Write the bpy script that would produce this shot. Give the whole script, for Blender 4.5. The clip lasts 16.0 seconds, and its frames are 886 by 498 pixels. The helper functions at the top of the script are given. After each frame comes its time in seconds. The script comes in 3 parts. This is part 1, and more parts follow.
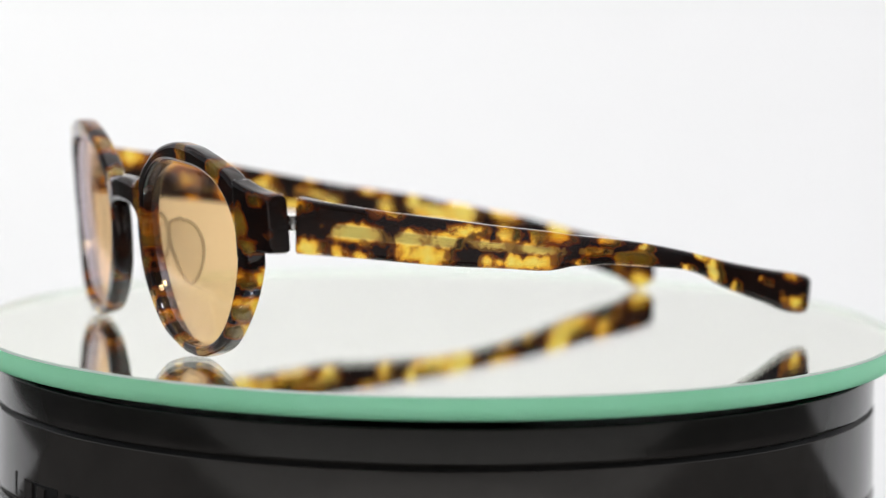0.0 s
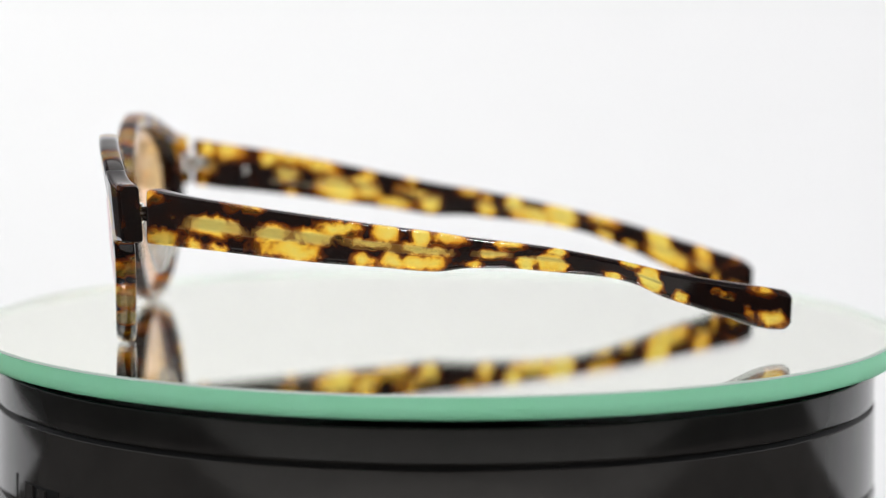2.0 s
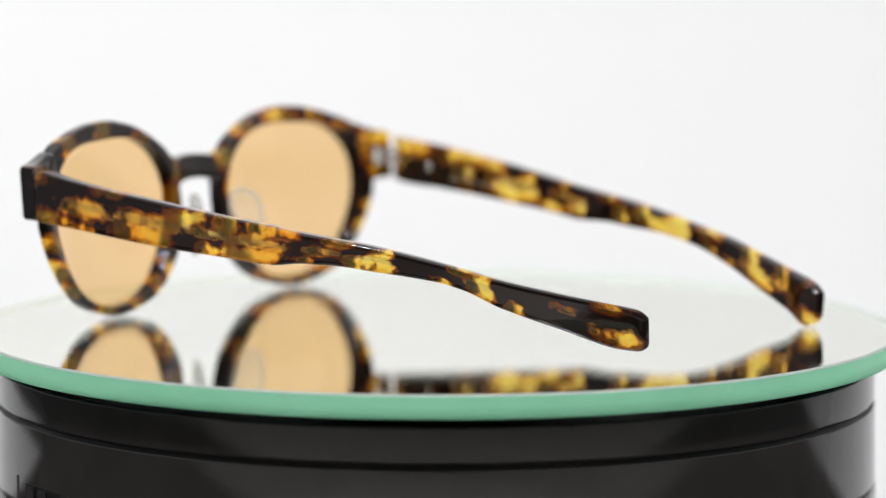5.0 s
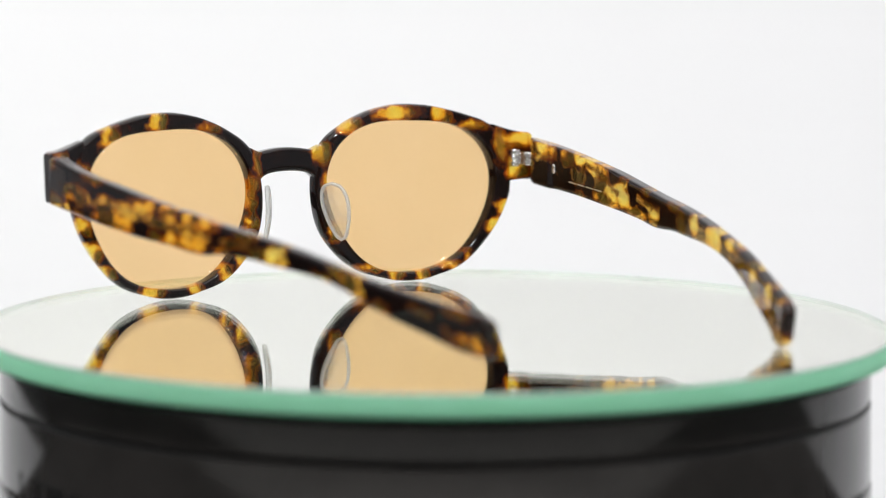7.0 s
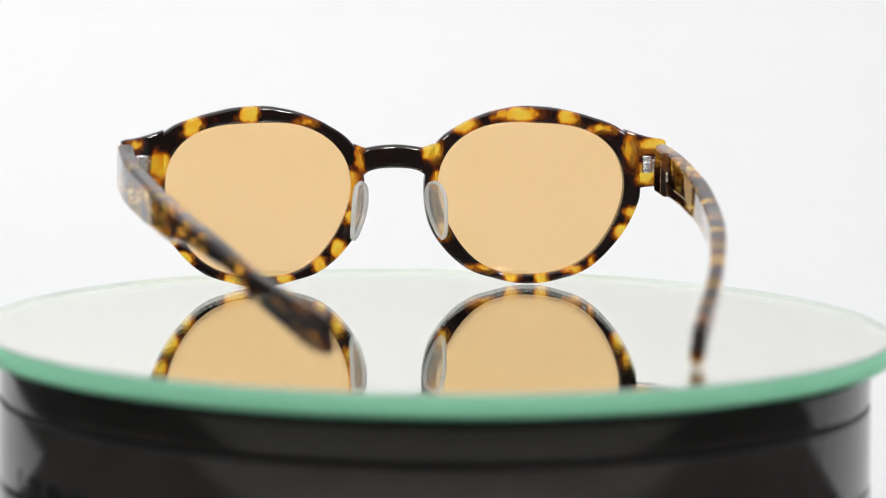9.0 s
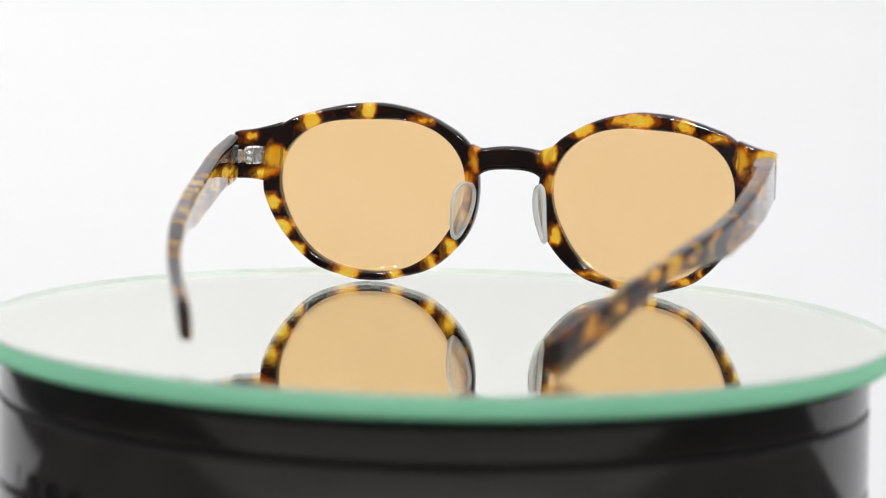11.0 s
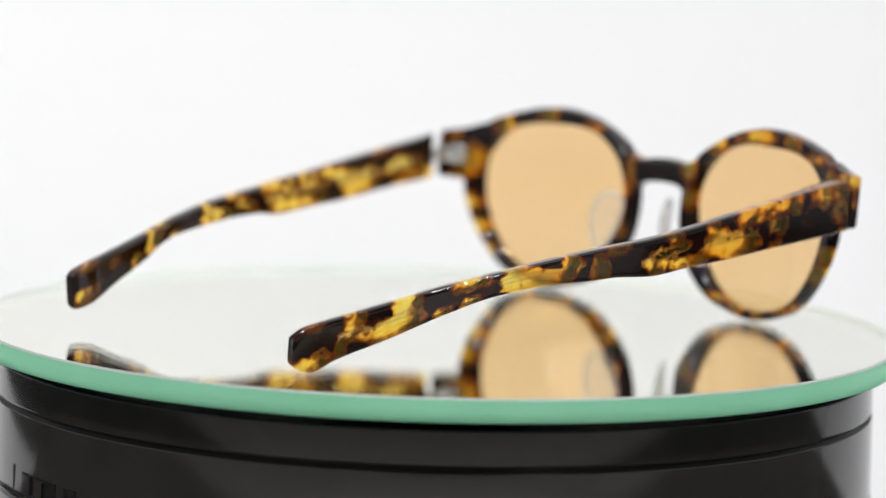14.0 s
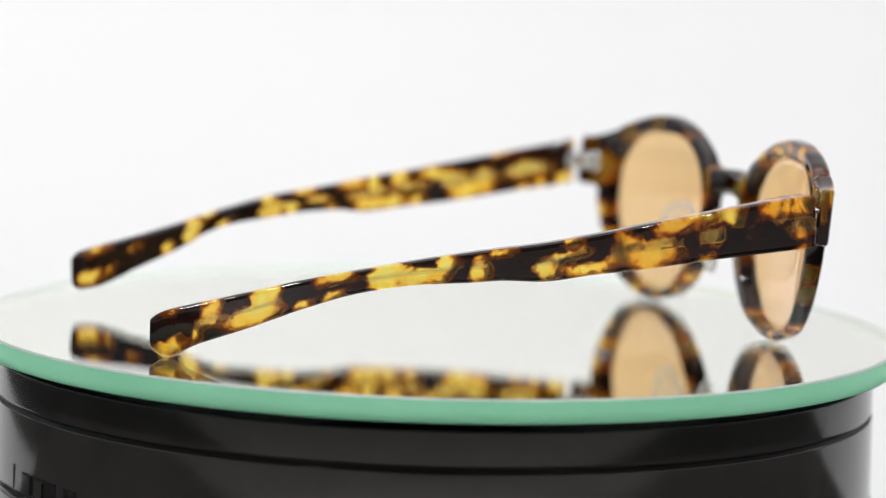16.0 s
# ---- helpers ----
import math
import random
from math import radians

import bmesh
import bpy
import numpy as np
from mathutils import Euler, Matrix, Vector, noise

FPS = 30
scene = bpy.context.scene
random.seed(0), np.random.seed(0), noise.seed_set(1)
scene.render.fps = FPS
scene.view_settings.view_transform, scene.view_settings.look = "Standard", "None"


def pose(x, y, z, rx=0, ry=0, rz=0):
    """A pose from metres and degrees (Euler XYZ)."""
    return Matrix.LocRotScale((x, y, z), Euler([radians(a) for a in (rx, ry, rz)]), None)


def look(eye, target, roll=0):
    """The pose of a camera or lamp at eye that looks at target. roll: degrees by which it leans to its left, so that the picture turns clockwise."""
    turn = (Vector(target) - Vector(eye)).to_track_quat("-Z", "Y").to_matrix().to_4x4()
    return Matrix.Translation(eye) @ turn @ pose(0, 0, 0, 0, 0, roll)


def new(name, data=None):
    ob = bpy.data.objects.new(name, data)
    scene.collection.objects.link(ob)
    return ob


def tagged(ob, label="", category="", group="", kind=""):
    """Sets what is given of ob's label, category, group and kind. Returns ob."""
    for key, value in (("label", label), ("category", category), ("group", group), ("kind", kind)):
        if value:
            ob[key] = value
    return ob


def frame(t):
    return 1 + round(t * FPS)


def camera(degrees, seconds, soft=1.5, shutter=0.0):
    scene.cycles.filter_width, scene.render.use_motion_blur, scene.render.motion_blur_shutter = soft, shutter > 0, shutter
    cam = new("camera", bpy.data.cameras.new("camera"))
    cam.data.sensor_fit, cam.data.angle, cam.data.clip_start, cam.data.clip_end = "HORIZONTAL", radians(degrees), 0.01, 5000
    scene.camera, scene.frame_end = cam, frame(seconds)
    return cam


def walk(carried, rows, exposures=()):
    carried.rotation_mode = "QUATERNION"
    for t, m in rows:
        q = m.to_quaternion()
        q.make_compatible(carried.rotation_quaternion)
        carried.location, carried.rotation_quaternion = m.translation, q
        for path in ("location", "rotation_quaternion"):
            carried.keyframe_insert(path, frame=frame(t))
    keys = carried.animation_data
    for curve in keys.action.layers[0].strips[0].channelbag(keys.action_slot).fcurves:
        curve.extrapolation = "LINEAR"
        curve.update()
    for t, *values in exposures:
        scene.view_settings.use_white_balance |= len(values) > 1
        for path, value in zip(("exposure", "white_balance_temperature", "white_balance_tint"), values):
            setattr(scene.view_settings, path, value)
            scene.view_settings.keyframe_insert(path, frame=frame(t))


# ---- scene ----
cam = camera(16.69, 16.0, soft=1.0)
EYE, TILT, PAN = (0.0, -0.7193, 0.1060), radians(6.99), radians(0.12)
AIM = (EYE[0] + math.sin(PAN), EYE[1] + math.cos(PAN), EYE[2] - math.tan(TILT))


def stand(back):
    """The camera's pose, drawn back along its view by so many metres."""
    way = (Vector(AIM) - Vector(EYE)).normalized()
    eye = Vector(EYE) - way * back
    return look(eye, eye + way, 0.91)


walk(cam, [(0.0, stand(0)), (6.4, stand(0)), (6.9, stand(0.0055)), (12.2, stand(0.0055)), (12.9, stand(0)), (16.0, stand(0))], exposures=[(0.0, 0.0), (16.0, 0.0)])

# ---- light: a white tent lit from above and from both sides, open to a dim room behind the camera ----
world = bpy.data.worlds.new("studio")
world.use_nodes = True
world.node_tree.nodes["Background"].inputs[0].default_value = (0.9, 0.95, 1.0, 1)
world.node_tree.nodes["Background"].inputs[1].default_value = 0.27
scene.world = world


def area_lamp(name, eye, target, sx, sy, watts, colour=(1, 1, 1)):
    data = bpy.data.lights.new(name, "AREA")
    data.shape, data.size, data.size_y, data.energy, data.color = "RECTANGLE", sx, sy, watts, colour
    ob = new(name, data)
    ob.matrix_world = look(eye, target)
    return ob


area_lamp("tent_lamp_top", (0.0, 0.15, 0.93), (0.0, 0.16, 0.0), 1.0, 1.1, 3.45, (1.0, 0.995, 0.98))
for lamp_name, sx, watts, tint in (("tent_lamp_west", -1, 1.15, (1.0, 1.0, 0.955)), ("tent_lamp_east", 1, 0.58, (1.0, 0.985, 0.99))):
    area_lamp(lamp_name, (0.72 * sx, 0.25, 0.45), (0.0, 0.90, 0.10), 0.5, 0.5, watts, tint).data.spread = radians(100)
for lamp_x in (-0.34, -0.26, 0.26, 0.34):
    area_lamp("led_cluster", (lamp_x, -0.36, 0.66), (0.0, 0.0, 0.02), 0.05, 0.05, 1.15)


# ---- materials ----
def material(name):
    m = bpy.data.materials.new(name)
    m.use_nodes = True
    nt = m.node_tree
    nt.nodes.clear()
    out = nt.nodes.new("ShaderNodeOutputMaterial")

    def node(kind, values=None, **props):
        n = nt.nodes.new("ShaderNode" + kind)
        for key, value in props.items():
            setattr_plain(n, key, value)
        for key, value in (values or {}).items():
            if isinstance(value, bpy.types.NodeSocket):
                nt.links.new(value, n.inputs[key])
            else:
                n.inputs[key].default_value = value
        return n

    def done(socket):
        nt.links.new(socket, out.inputs["Surface"])
        return m

    return node, done


def setattr_plain(n, key, value):
    if key == "operation":
        n.operation = value
    elif key == "data_type":
        n.data_type = value
    elif key == "uv_map":
        n.uv_map = value
    elif key == "attribute_name":
        n.attribute_name = value


def ramp(node, fac, stops):
    r = node("ValToRGB", {"Fac": fac})
    el = r.color_ramp.elements
    while len(el) < len(stops):
        el.new(0.5)
    for e, (pos, col) in zip(el, stops):
        e.position, e.color = pos, (*col, 1)
    return r.outputs["Color"]


def colour_mix(node, fac, a, b):
    n = node("MixRGB", {"Fac": fac, "Color1": a, "Color2": b})
    return n.outputs["Color"]


def tortoise(name, core):
    """Polished mottled acetate: the mesh carries the depth of its clear patches, the nodes fray their borders; core: a wire shows through the light patches."""
    node, done = material(name)
    co = node("TexCoord").outputs["Object"]
    clear = node("Attribute", attribute_name="clear").outputs["Fac"]
    cloud = node("TexNoise", {"Vector": co, "Scale": 300.0, "Detail": 1.5, "Roughness": 0.45, "Distortion": 0.8}).outputs["Fac"]
    hue = node("TexNoise", {"Vector": co, "Scale": 130.0, "Detail": 2.0, "Distortion": 0.6}).outputs["Fac"]
    fine = node("TexNoise", {"Vector": co, "Scale": 900.0, "Detail": 3.0}).outputs["Fac"]
    a = node("MapRange", {"Value": cloud, "From Min": 0.25, "From Max": 0.75, "To Min": -0.06, "To Max": 0.06}).outputs[0]
    b = node("MapRange", {"Value": fine, "From Min": 0.25, "From Max": 0.75, "To Min": -0.006, "To Max": 0.006}).outputs[0]
    f = node("Math", {0: node("Math", {0: clear, 1: a}, operation="ADD").outputs[0], 1: b}, operation="ADD").outputs[0]
    deep = ramp(node, f, [(0.0, (0.009, 0.003, 0.002)), (0.40, (0.013, 0.004, 0.003)), (0.475, (0.045, 0.010, 0.003)), (0.520, (0.26, 0.060, 0.005)), (0.56, (0.74, 0.27, 0.012)), (0.61, (1.0, 0.60, 0.040)), (0.67, (1.0, 0.79, 0.13)), (1.0, (1.0, 0.88, 0.30))])
    amber = ramp(node, f, [(0.0, (0.009, 0.003, 0.002)), (0.40, (0.016, 0.005, 0.003)), (0.475, (0.070, 0.013, 0.003)), (0.535, (0.34, 0.080, 0.005)), (0.59, (0.90, 0.36, 0.018)), (0.66, (1.0, 0.60, 0.060)), (1.0, (1.0, 0.78, 0.18))])
    pick = node("MapRange", {"Value": hue, "From Min": 0.52, "From Max": 0.66}).outputs[0]
    base = colour_mix(node, pick, deep, amber)
    light = node("MapRange", {"Value": f, "From Min": 0.47, "From Max": 0.575}).outputs[0]
    if core:
        sep = node("SeparateXYZ", {"Vector": node("UVMap", uv_map="along").outputs["UV"]})
        d = node("Math", {0: node("Math", {0: sep.outputs[1], 1: 0.50}, operation="SUBTRACT").outputs[0]}, operation="ABSOLUTE").outputs[0]
        wide = node("MapRange", {"Value": sep.outputs[0], "From Min": 0.10, "From Max": 0.95, "To Min": 0.055, "To Max": 0.125}).outputs[0]
        d = node("Math", {0: wide, 1: d}, operation="SUBTRACT").outputs[0]
        band = node("MapRange", {"Value": d, "From Min": 0.0, "From Max": 0.02}).outputs[0]
        k = node("Math", {0: node("Math", {0: band, 1: light}, operation="MULTIPLY").outputs[0], 1: 0.72}, operation="MULTIPLY").outputs[0]
        base = colour_mix(node, k, base, (0.46, 0.38, 0.10, 1))
        # highlights along the wire's edges, painted into the colour as fine pale lines
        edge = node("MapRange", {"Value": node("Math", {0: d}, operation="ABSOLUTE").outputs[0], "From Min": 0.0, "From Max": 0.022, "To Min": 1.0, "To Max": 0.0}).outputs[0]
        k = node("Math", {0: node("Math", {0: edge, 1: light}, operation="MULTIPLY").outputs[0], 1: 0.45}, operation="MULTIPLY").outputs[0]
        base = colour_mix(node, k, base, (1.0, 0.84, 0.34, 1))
    bump = node("Bump", {"Height": fine, "Strength": 0.012, "Distance": 0.0004}).outputs["Normal"]
    skin = node("BsdfDiffuse", {"Color": base, "Normal": bump})
    glow = node("BsdfTranslucent", {"Color": base, "Normal": bump})
    solid = node("MixShader", {0: 0.5 if core else 0.6, 1: skin.outputs[0], 2: glow.outputs[0]})
    pale = node("Gamma", {"Color": base, "Gamma": 0.45 if core else 0.6}).outputs[0]
    through_it = node("BsdfTransparent", {"Color": pale})
    k2 = node("Math", {0: light, 1: 0.90 if core else 0.78}, operation="MULTIPLY").outputs[0]
    body = node("MixShader", {0: k2, 1: solid.outputs[0], 2: through_it.outputs[0]})
    polish = node("BsdfGlossy", {"Color": (1, 1, 1, 1), "Roughness": 0.035, "Normal": bump})
    face = node("LayerWeight", {"Blend": 0.5, "Normal": bump}).outputs["Facing"]
    p5 = node("Math", {0: face, 1: 4.3}, operation="POWER").outputs[0]
    fr = node("MapRange", {"Value": p5, "To Min": 0.05, "To Max": 1.0}).outputs[0]
    return done(node("MixShader", {0: fr, 1: body.outputs[0], 2: polish.outputs[0]}).outputs[0])


def lens_tint():
    node, done = material("amber_lens")
    co = node("TexCoord").outputs["Object"]
    n = node("TexNoise", {"Vector": co, "Scale": 40.0, "Detail": 2.0}).outputs["Fac"]
    tint = ramp(node, n, [(0.3, (0.968, 0.806, 0.572)), (0.7, (0.976, 0.816, 0.588))])
    see = node("BsdfTransparent", {"Color": tint})
    shine = node("BsdfGlossy", {"Color": (1.0, 0.88, 0.95, 1), "Roughness": 0.015})
    face = node("LayerWeight", {"Blend": 0.5}).outputs["Facing"]
    p5 = node("Math", {0: face, 1: 4.4}, operation="POWER").outputs[0]
    fr = node("MapRange", {"Value": p5, "To Min": 0.035, "To Max": 0.9}).outputs[0]
    return done(node("MixShader", {0: fr, 1: see.outputs[0], 2: shine.outputs[0]}).outputs[0])


def clear_plastic():
    node, done = material("clear_silicone")
    see = node("BsdfGlass", {"Color": (0.97, 0.975, 0.975, 1), "Roughness": 0.03, "IOR": 1.42})
    skin = node("BsdfDiffuse", {"Color": (0.9, 0.9, 0.9, 1)})
    clear = node("BsdfTransparent", {"Color": (0.98, 0.985, 0.985, 1)})
    body = node("MixShader", {0: 0.7, 1: see.outputs[0], 2: clear.outputs[0]})
    return done(node("MixShader", {0: 0.1, 1: body.outputs[0], 2: skin.outputs[0]}).outputs[0])


def edge_silicone():
    node, done = material("thick_clear_silicone")
    see = node("BsdfGlass", {"Color": (0.98, 0.985, 0.985, 1), "Roughness": 0.02, "IOR": 1.42})
    skin = node("BsdfDiffuse", {"Color": (0.9, 0.9, 0.9, 1)})
    clear = node("BsdfTransparent", {"Color": (0.98, 0.985, 0.985, 1)})
    body = node("MixShader", {0: 0.3, 1: see.outputs[0], 2: clear.outputs[0]})
    return done(node("MixShader", {0: 0.3, 1: body.outputs[0], 2: skin.outputs[0]}).outputs[0])


def metal(name, colour, rough):
    node, done = material(name)
    co = node("TexCoord").outputs["Object"]
    n = node("TexNoise", {"Vector": co, "Scale": 900.0, "Detail": 3.0}).outputs["Fac"]
    r = node("MapRange", {"Value": n, "To Min": rough * 0.7, "To Max": rough * 1.4}).outputs[0]
    return done(node("BsdfPrincipled", {"Base Color": (*colour, 1), "Metallic": 1.0, "Roughness": r}).outputs[0])


def plate_glass():
    node, done = material("plate_glass")
    return done(node("BsdfGlass", {"Color": (1.0, 1.0, 0.99, 1), "Roughness": 0.0, "IOR": 1.5}).outputs[0])


def silver():
    node, done = material("silvering")
    return done(node("BsdfGlossy", {"Color": (0.985, 1.0, 0.945, 1), "Roughness": 0.0}).outputs[0])


def ground_edge():
    """Matt green ground edge of plate glass."""
    node, done = material("green_glass_edge")
    co = node("TexCoord").outputs["Object"]
    n = node("TexNoise", {"Vector": co, "Scale": 70.0, "Detail": 4.0}).outputs["Fac"]
    col = ramp(node, n, [(0.3, (0.43, 0.95, 0.67)), (0.7, (0.47, 0.98, 0.72))])
    g = node("TexNoise", {"Vector": co, "Scale": 2500.0, "Detail": 2.0}).outputs["Fac"]
    bump = node("Bump", {"Height": g, "Strength": 0.15, "Distance": 0.0002}).outputs["Normal"]
    skin = node("BsdfPrincipled", {"Base Color": col, "Roughness": 0.38, "Normal": bump})
    glow = node("BsdfTranslucent", {"Color": col})
    return done(node("MixShader", {0: 0.68, 1: skin.outputs[0], 2: glow.outputs[0]}).outputs[0])


def frosted_rim():
    """The inner side of the ground edge, which scatters light outwards."""
    node, done = material("frosted_rim")
    co = node("TexCoord").outputs["Object"]
    n = node("TexNoise", {"Vector": co, "Scale": 200.0, "Detail": 3.0}).outputs["Fac"]
    col = ramp(node, n, [(0.3, (0.93, 0.89, 0.90)), (0.7, (0.95, 0.91, 0.92))])
    a = node("BsdfDiffuse", {"Color": col})
    b = node("BsdfTranslucent", {"Color": col})
    return done(node("MixShader", {0: 0.56, 1: a.outputs[0], 2: b.outputs[0]}).outputs[0])


def chamfer_glass():
    node, done = material("polished_chamfer")
    return done(node("BsdfPrincipled", {"Base Color": (0.42, 0.50, 0.45, 1), "Roughness": 0.25}).outputs[0])


def black_plastic(name, v=0.047, rough=0.10):
    node, done = material(name)
    co = node("TexCoord").outputs["Object"]
    n = node("TexNoise", {"Vector": co, "Scale": 60.0, "Detail": 5.0}).outputs["Fac"]
    r = node("MapRange", {"Value": n, "To Min": rough * 0.75, "To Max": rough * 1.3}).outputs[0]
    g = node("TexNoise", {"Vector": co, "Scale": 45.0, "Detail": 2.0}).outputs["Fac"]
    bump = node("Bump", {"Height": g, "Strength": 0.025, "Distance": 0.001}).outputs["Normal"]
    col = ramp(node, n, [(0.3, (v * 0.85, v * 0.77, v * 0.72)), (0.75, (v * 1.2, v * 1.08, v * 1.02))])
    return done(node("BsdfPrincipled", {"Base Color": col, "Roughness": r, "Normal": bump}).outputs[0])


def white_cloth(name, colour):
    node, done = material(name)
    co = node("TexCoord").outputs["Object"]
    n = node("TexNoise", {"Vector": co, "Scale": 3.0, "Detail": 3.0}).outputs["Fac"]
    col = ramp(node, n, [(0.3, tuple(0.985 * c for c in colour)), (0.7, colour)])
    g = node("TexNoise", {"Vector": co, "Scale": 800.0, "Detail": 2.0}).outputs["Fac"]
    bump = node("Bump", {"Height": g, "Strength": 0.05, "Distance": 0.0003}).outputs["Normal"]
    return done(node("BsdfPrincipled", {"Base Color": col, "Roughness": 0.85, "Normal": bump}).outputs[0])


TORTOISE_FRONT = tortoise("tortoise_acetate_front", False)
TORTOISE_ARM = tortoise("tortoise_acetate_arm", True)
LENS = lens_tint()
CLEAR = clear_plastic()
CLEAR_EDGE = edge_silicone()
PRINT = white_cloth("pale_print", (0.42, 0.36, 0.24))
STEEL = metal("bright_steel", (0.95, 0.95, 0.95), 0.24)
GLASS, SILVER, GREEN, CHAMFER = plate_glass(), silver(), ground_edge(), chamfer_glass()
FROST = frosted_rim()
BLACK = black_plastic("gloss_black_plastic")
BLACK_MATT = black_plastic("matt_black_plastic", 0.004, 0.5)
CLOTH = white_cloth("white_backdrop", (0.83, 0.83, 0.842))
TABLE_CLOTH = white_cloth("dark_reflection_sheet", (0.028, 0.027, 0.026))
PALE_TABLE = white_cloth("pale_reflection_top", (0.70, 0.68, 0.65))
GREY_CLOTH = white_cloth("grey_felt", (0.26, 0.25, 0.24))


# ---- mesh helpers (millimetres in, metres out) ----
def part(name, bm, mat, parent, label="", smooth=True, clear=None):
    bmesh.ops.recalc_face_normals(bm, faces=bm.faces[:])
    me = bpy.data.meshes.new(name)
    bm.to_mesh(me)
    bm.free()
    for m in (mat if isinstance(mat, (list, tuple)) else [mat]):
        me.materials.append(m)
    if smooth:
        for p in me.polygons:
            p.use_smooth = len(p.vertices) < 9
    if clear:
        depths = me.attributes.new("clear", "FLOAT", "POINT")
        for v, q in zip(me.vertices, depths.data):
            q.value = clear(v.co * 1000)
    ob = new(name, me)
    ob.parent = parent
    if label:
        ob["label"] = label
    return ob


def mm(x, y, z):
    return Vector((x, y, z)) * 0.001


def curve_at(knots, t):
    """Smooth interpolation (monotone cubic) in rows of (t, a, b, ...), rising in t."""
    ts = [k[0] for k in knots]
    t = min(max(t, ts[0]), ts[-1])
    i = max(j for j in range(len(ts) - 1) if ts[j] <= t)
    h = ts[i + 1] - ts[i]
    s = (t - ts[i]) / h
    res = []
    for c in range(1, len(knots[0])):
        def slope(j):
            if j == 0 or j == len(ts) - 1:
                a, b = (0, 1) if j == 0 else (j - 1, j)
                return (knots[b][c] - knots[a][c]) / (ts[b] - ts[a])
            d0 = (knots[j][c] - knots[j - 1][c]) / (ts[j] - ts[j - 1])
            d1 = (knots[j + 1][c] - knots[j][c]) / (ts[j + 1] - ts[j])
            return 0.0 if d0 * d1 <= 0 else 2 * d0 * d1 / (d0 + d1)
        a, b, m0, m1 = knots[i][c], knots[i + 1][c], slope(i) * h, slope(i + 1) * h
        res.append((2 * s**3 - 3 * s**2 + 1) * a + (s**3 - 2 * s**2 + s) * m0 + (3 * s**2 - 2 * s**3) * b + (s**3 - s**2) * m1)
    return res


def rounded(w, h, r, n=5, across=0, up=0):
    """Corner-rounded rectangle, centred, as (u, v) pairs; across, up: further points on its flat sides."""
    r = min(r, w * 0.499, h * 0.499)
    pts = []
    for k, (su, sv) in enumerate(((1, 1), (-1, 1), (-1, -1), (1, -1))):
        for j in range(n):
            a = math.pi / 2 * (k + j / (n - 1))
            pts.append((su * (w / 2 - r) + r * math.cos(a), sv * (h / 2 - r) + r * math.sin(a)))
        fill = across if k % 2 == 0 else up
        u0, v0 = pts[-1]
        u1, v1 = (-u0, v0) if k % 2 == 0 else (u0, -v0)
        for j in range(1, fill + 1):
            q = j / (fill + 1)
            pts.append((u0 + (u1 - u0) * q, v0 + (v1 - v0) * q))
    return pts


def clear_depth(spots, a, b, depth, seed, grain, swell):
    """How deep a place lies in the clear patches (a, b, half width, half height in mm) of the mottled sheet, on the scale of the acetate's ramps."""
    at = Vector((a, b, depth * grain * 4 + seed * 9))
    w, w2, w3 = (noise.noise_vector(at * k + Vector((k * 40, 0, 0))) for k in (0.22, 0.55, 1.2))
    a, b = a + 0.6 * w.x + 0.7 * w2.x + 0.42 * w3.x, b + 0.4 * w.y + 0.55 * w2.y + 0.36 * w3.y
    best = -3.0
    for x, z, rx, rz in spots:
        if abs(a - x) > rx + 4 or abs(b - z) > rz + 4:
            continue
        d = ((abs((a - x) / rx)) ** 2.4 + (abs((b - z) / rz)) ** 2.4) ** (1 / 2.4)
        best = max(best, (1 - d) * min(rx, rz))
    haze = 0.075 * noise.noise(at * 0.2 + Vector((0, 90, 0))) + 0.04 * noise.noise(at * 0.7)
    return 0.505 + haze + 0.115 * min(max(best + swell, -1.0), 1.4)


def loft(bm, loops, closed=False, caps=True):
    rings = [[bm.verts.new(p) for p in loop] for loop in loops]
    n = len(rings[0])
    pairs = list(zip(rings, rings[1:])) + ([(rings[-1], rings[0])] if closed else [])
    for a, b in pairs:
        for j in range(n):
            bm.faces.new((a[j], a[(j + 1) % n], b[(j + 1) % n], b[j]))
    if caps and not closed:
        bm.faces.new(rings[0])
        bm.faces.new(rings[-1])
    return rings


def lathe(bm, profile, n=160, mats=None):
    """profile: (radius, height) from the axis outwards and down."""
    rings = []
    for r, z in profile:
        rings.append([bm.verts.new(mm(r * math.cos(2 * math.pi * j / n), r * math.sin(2 * math.pi * j / n), z)) for j in range(n)])
    for a, b in zip(rings, rings[1:]):
        for j in range(n):
            bm.faces.new((a[j], a[(j + 1) % n], b[(j + 1) % n], b[j]))
    return rings


# ---- structure: white sweep, tent walls and the dim end behind the camera ----
def sheet(name, loops, mat, label, category):
    """A slab 6 mm thick lofted along x from a (y, z) outline."""
    bm = bmesh.new()
    loft(bm, loops)
    ob = part(name, bm, mat, None, smooth=False)
    return tagged(ob, label, category, kind="structure")


def sweep_outline():
    up, back = [], []
    pts = [(0.10, -0.075), (0.35, -0.075)]
    for k in range(1, 13):
        a = math.pi / 2 * k / 12
        pts.append((0.35 + 0.55 * math.sin(a), 0.475 - 0.55 * math.cos(a)))
    pts.append((0.90, 0.96))
    back = [(y + 0.006, z - 0.006) for y, z in reversed(pts)]
    return pts + back


OUT = sweep_outline()
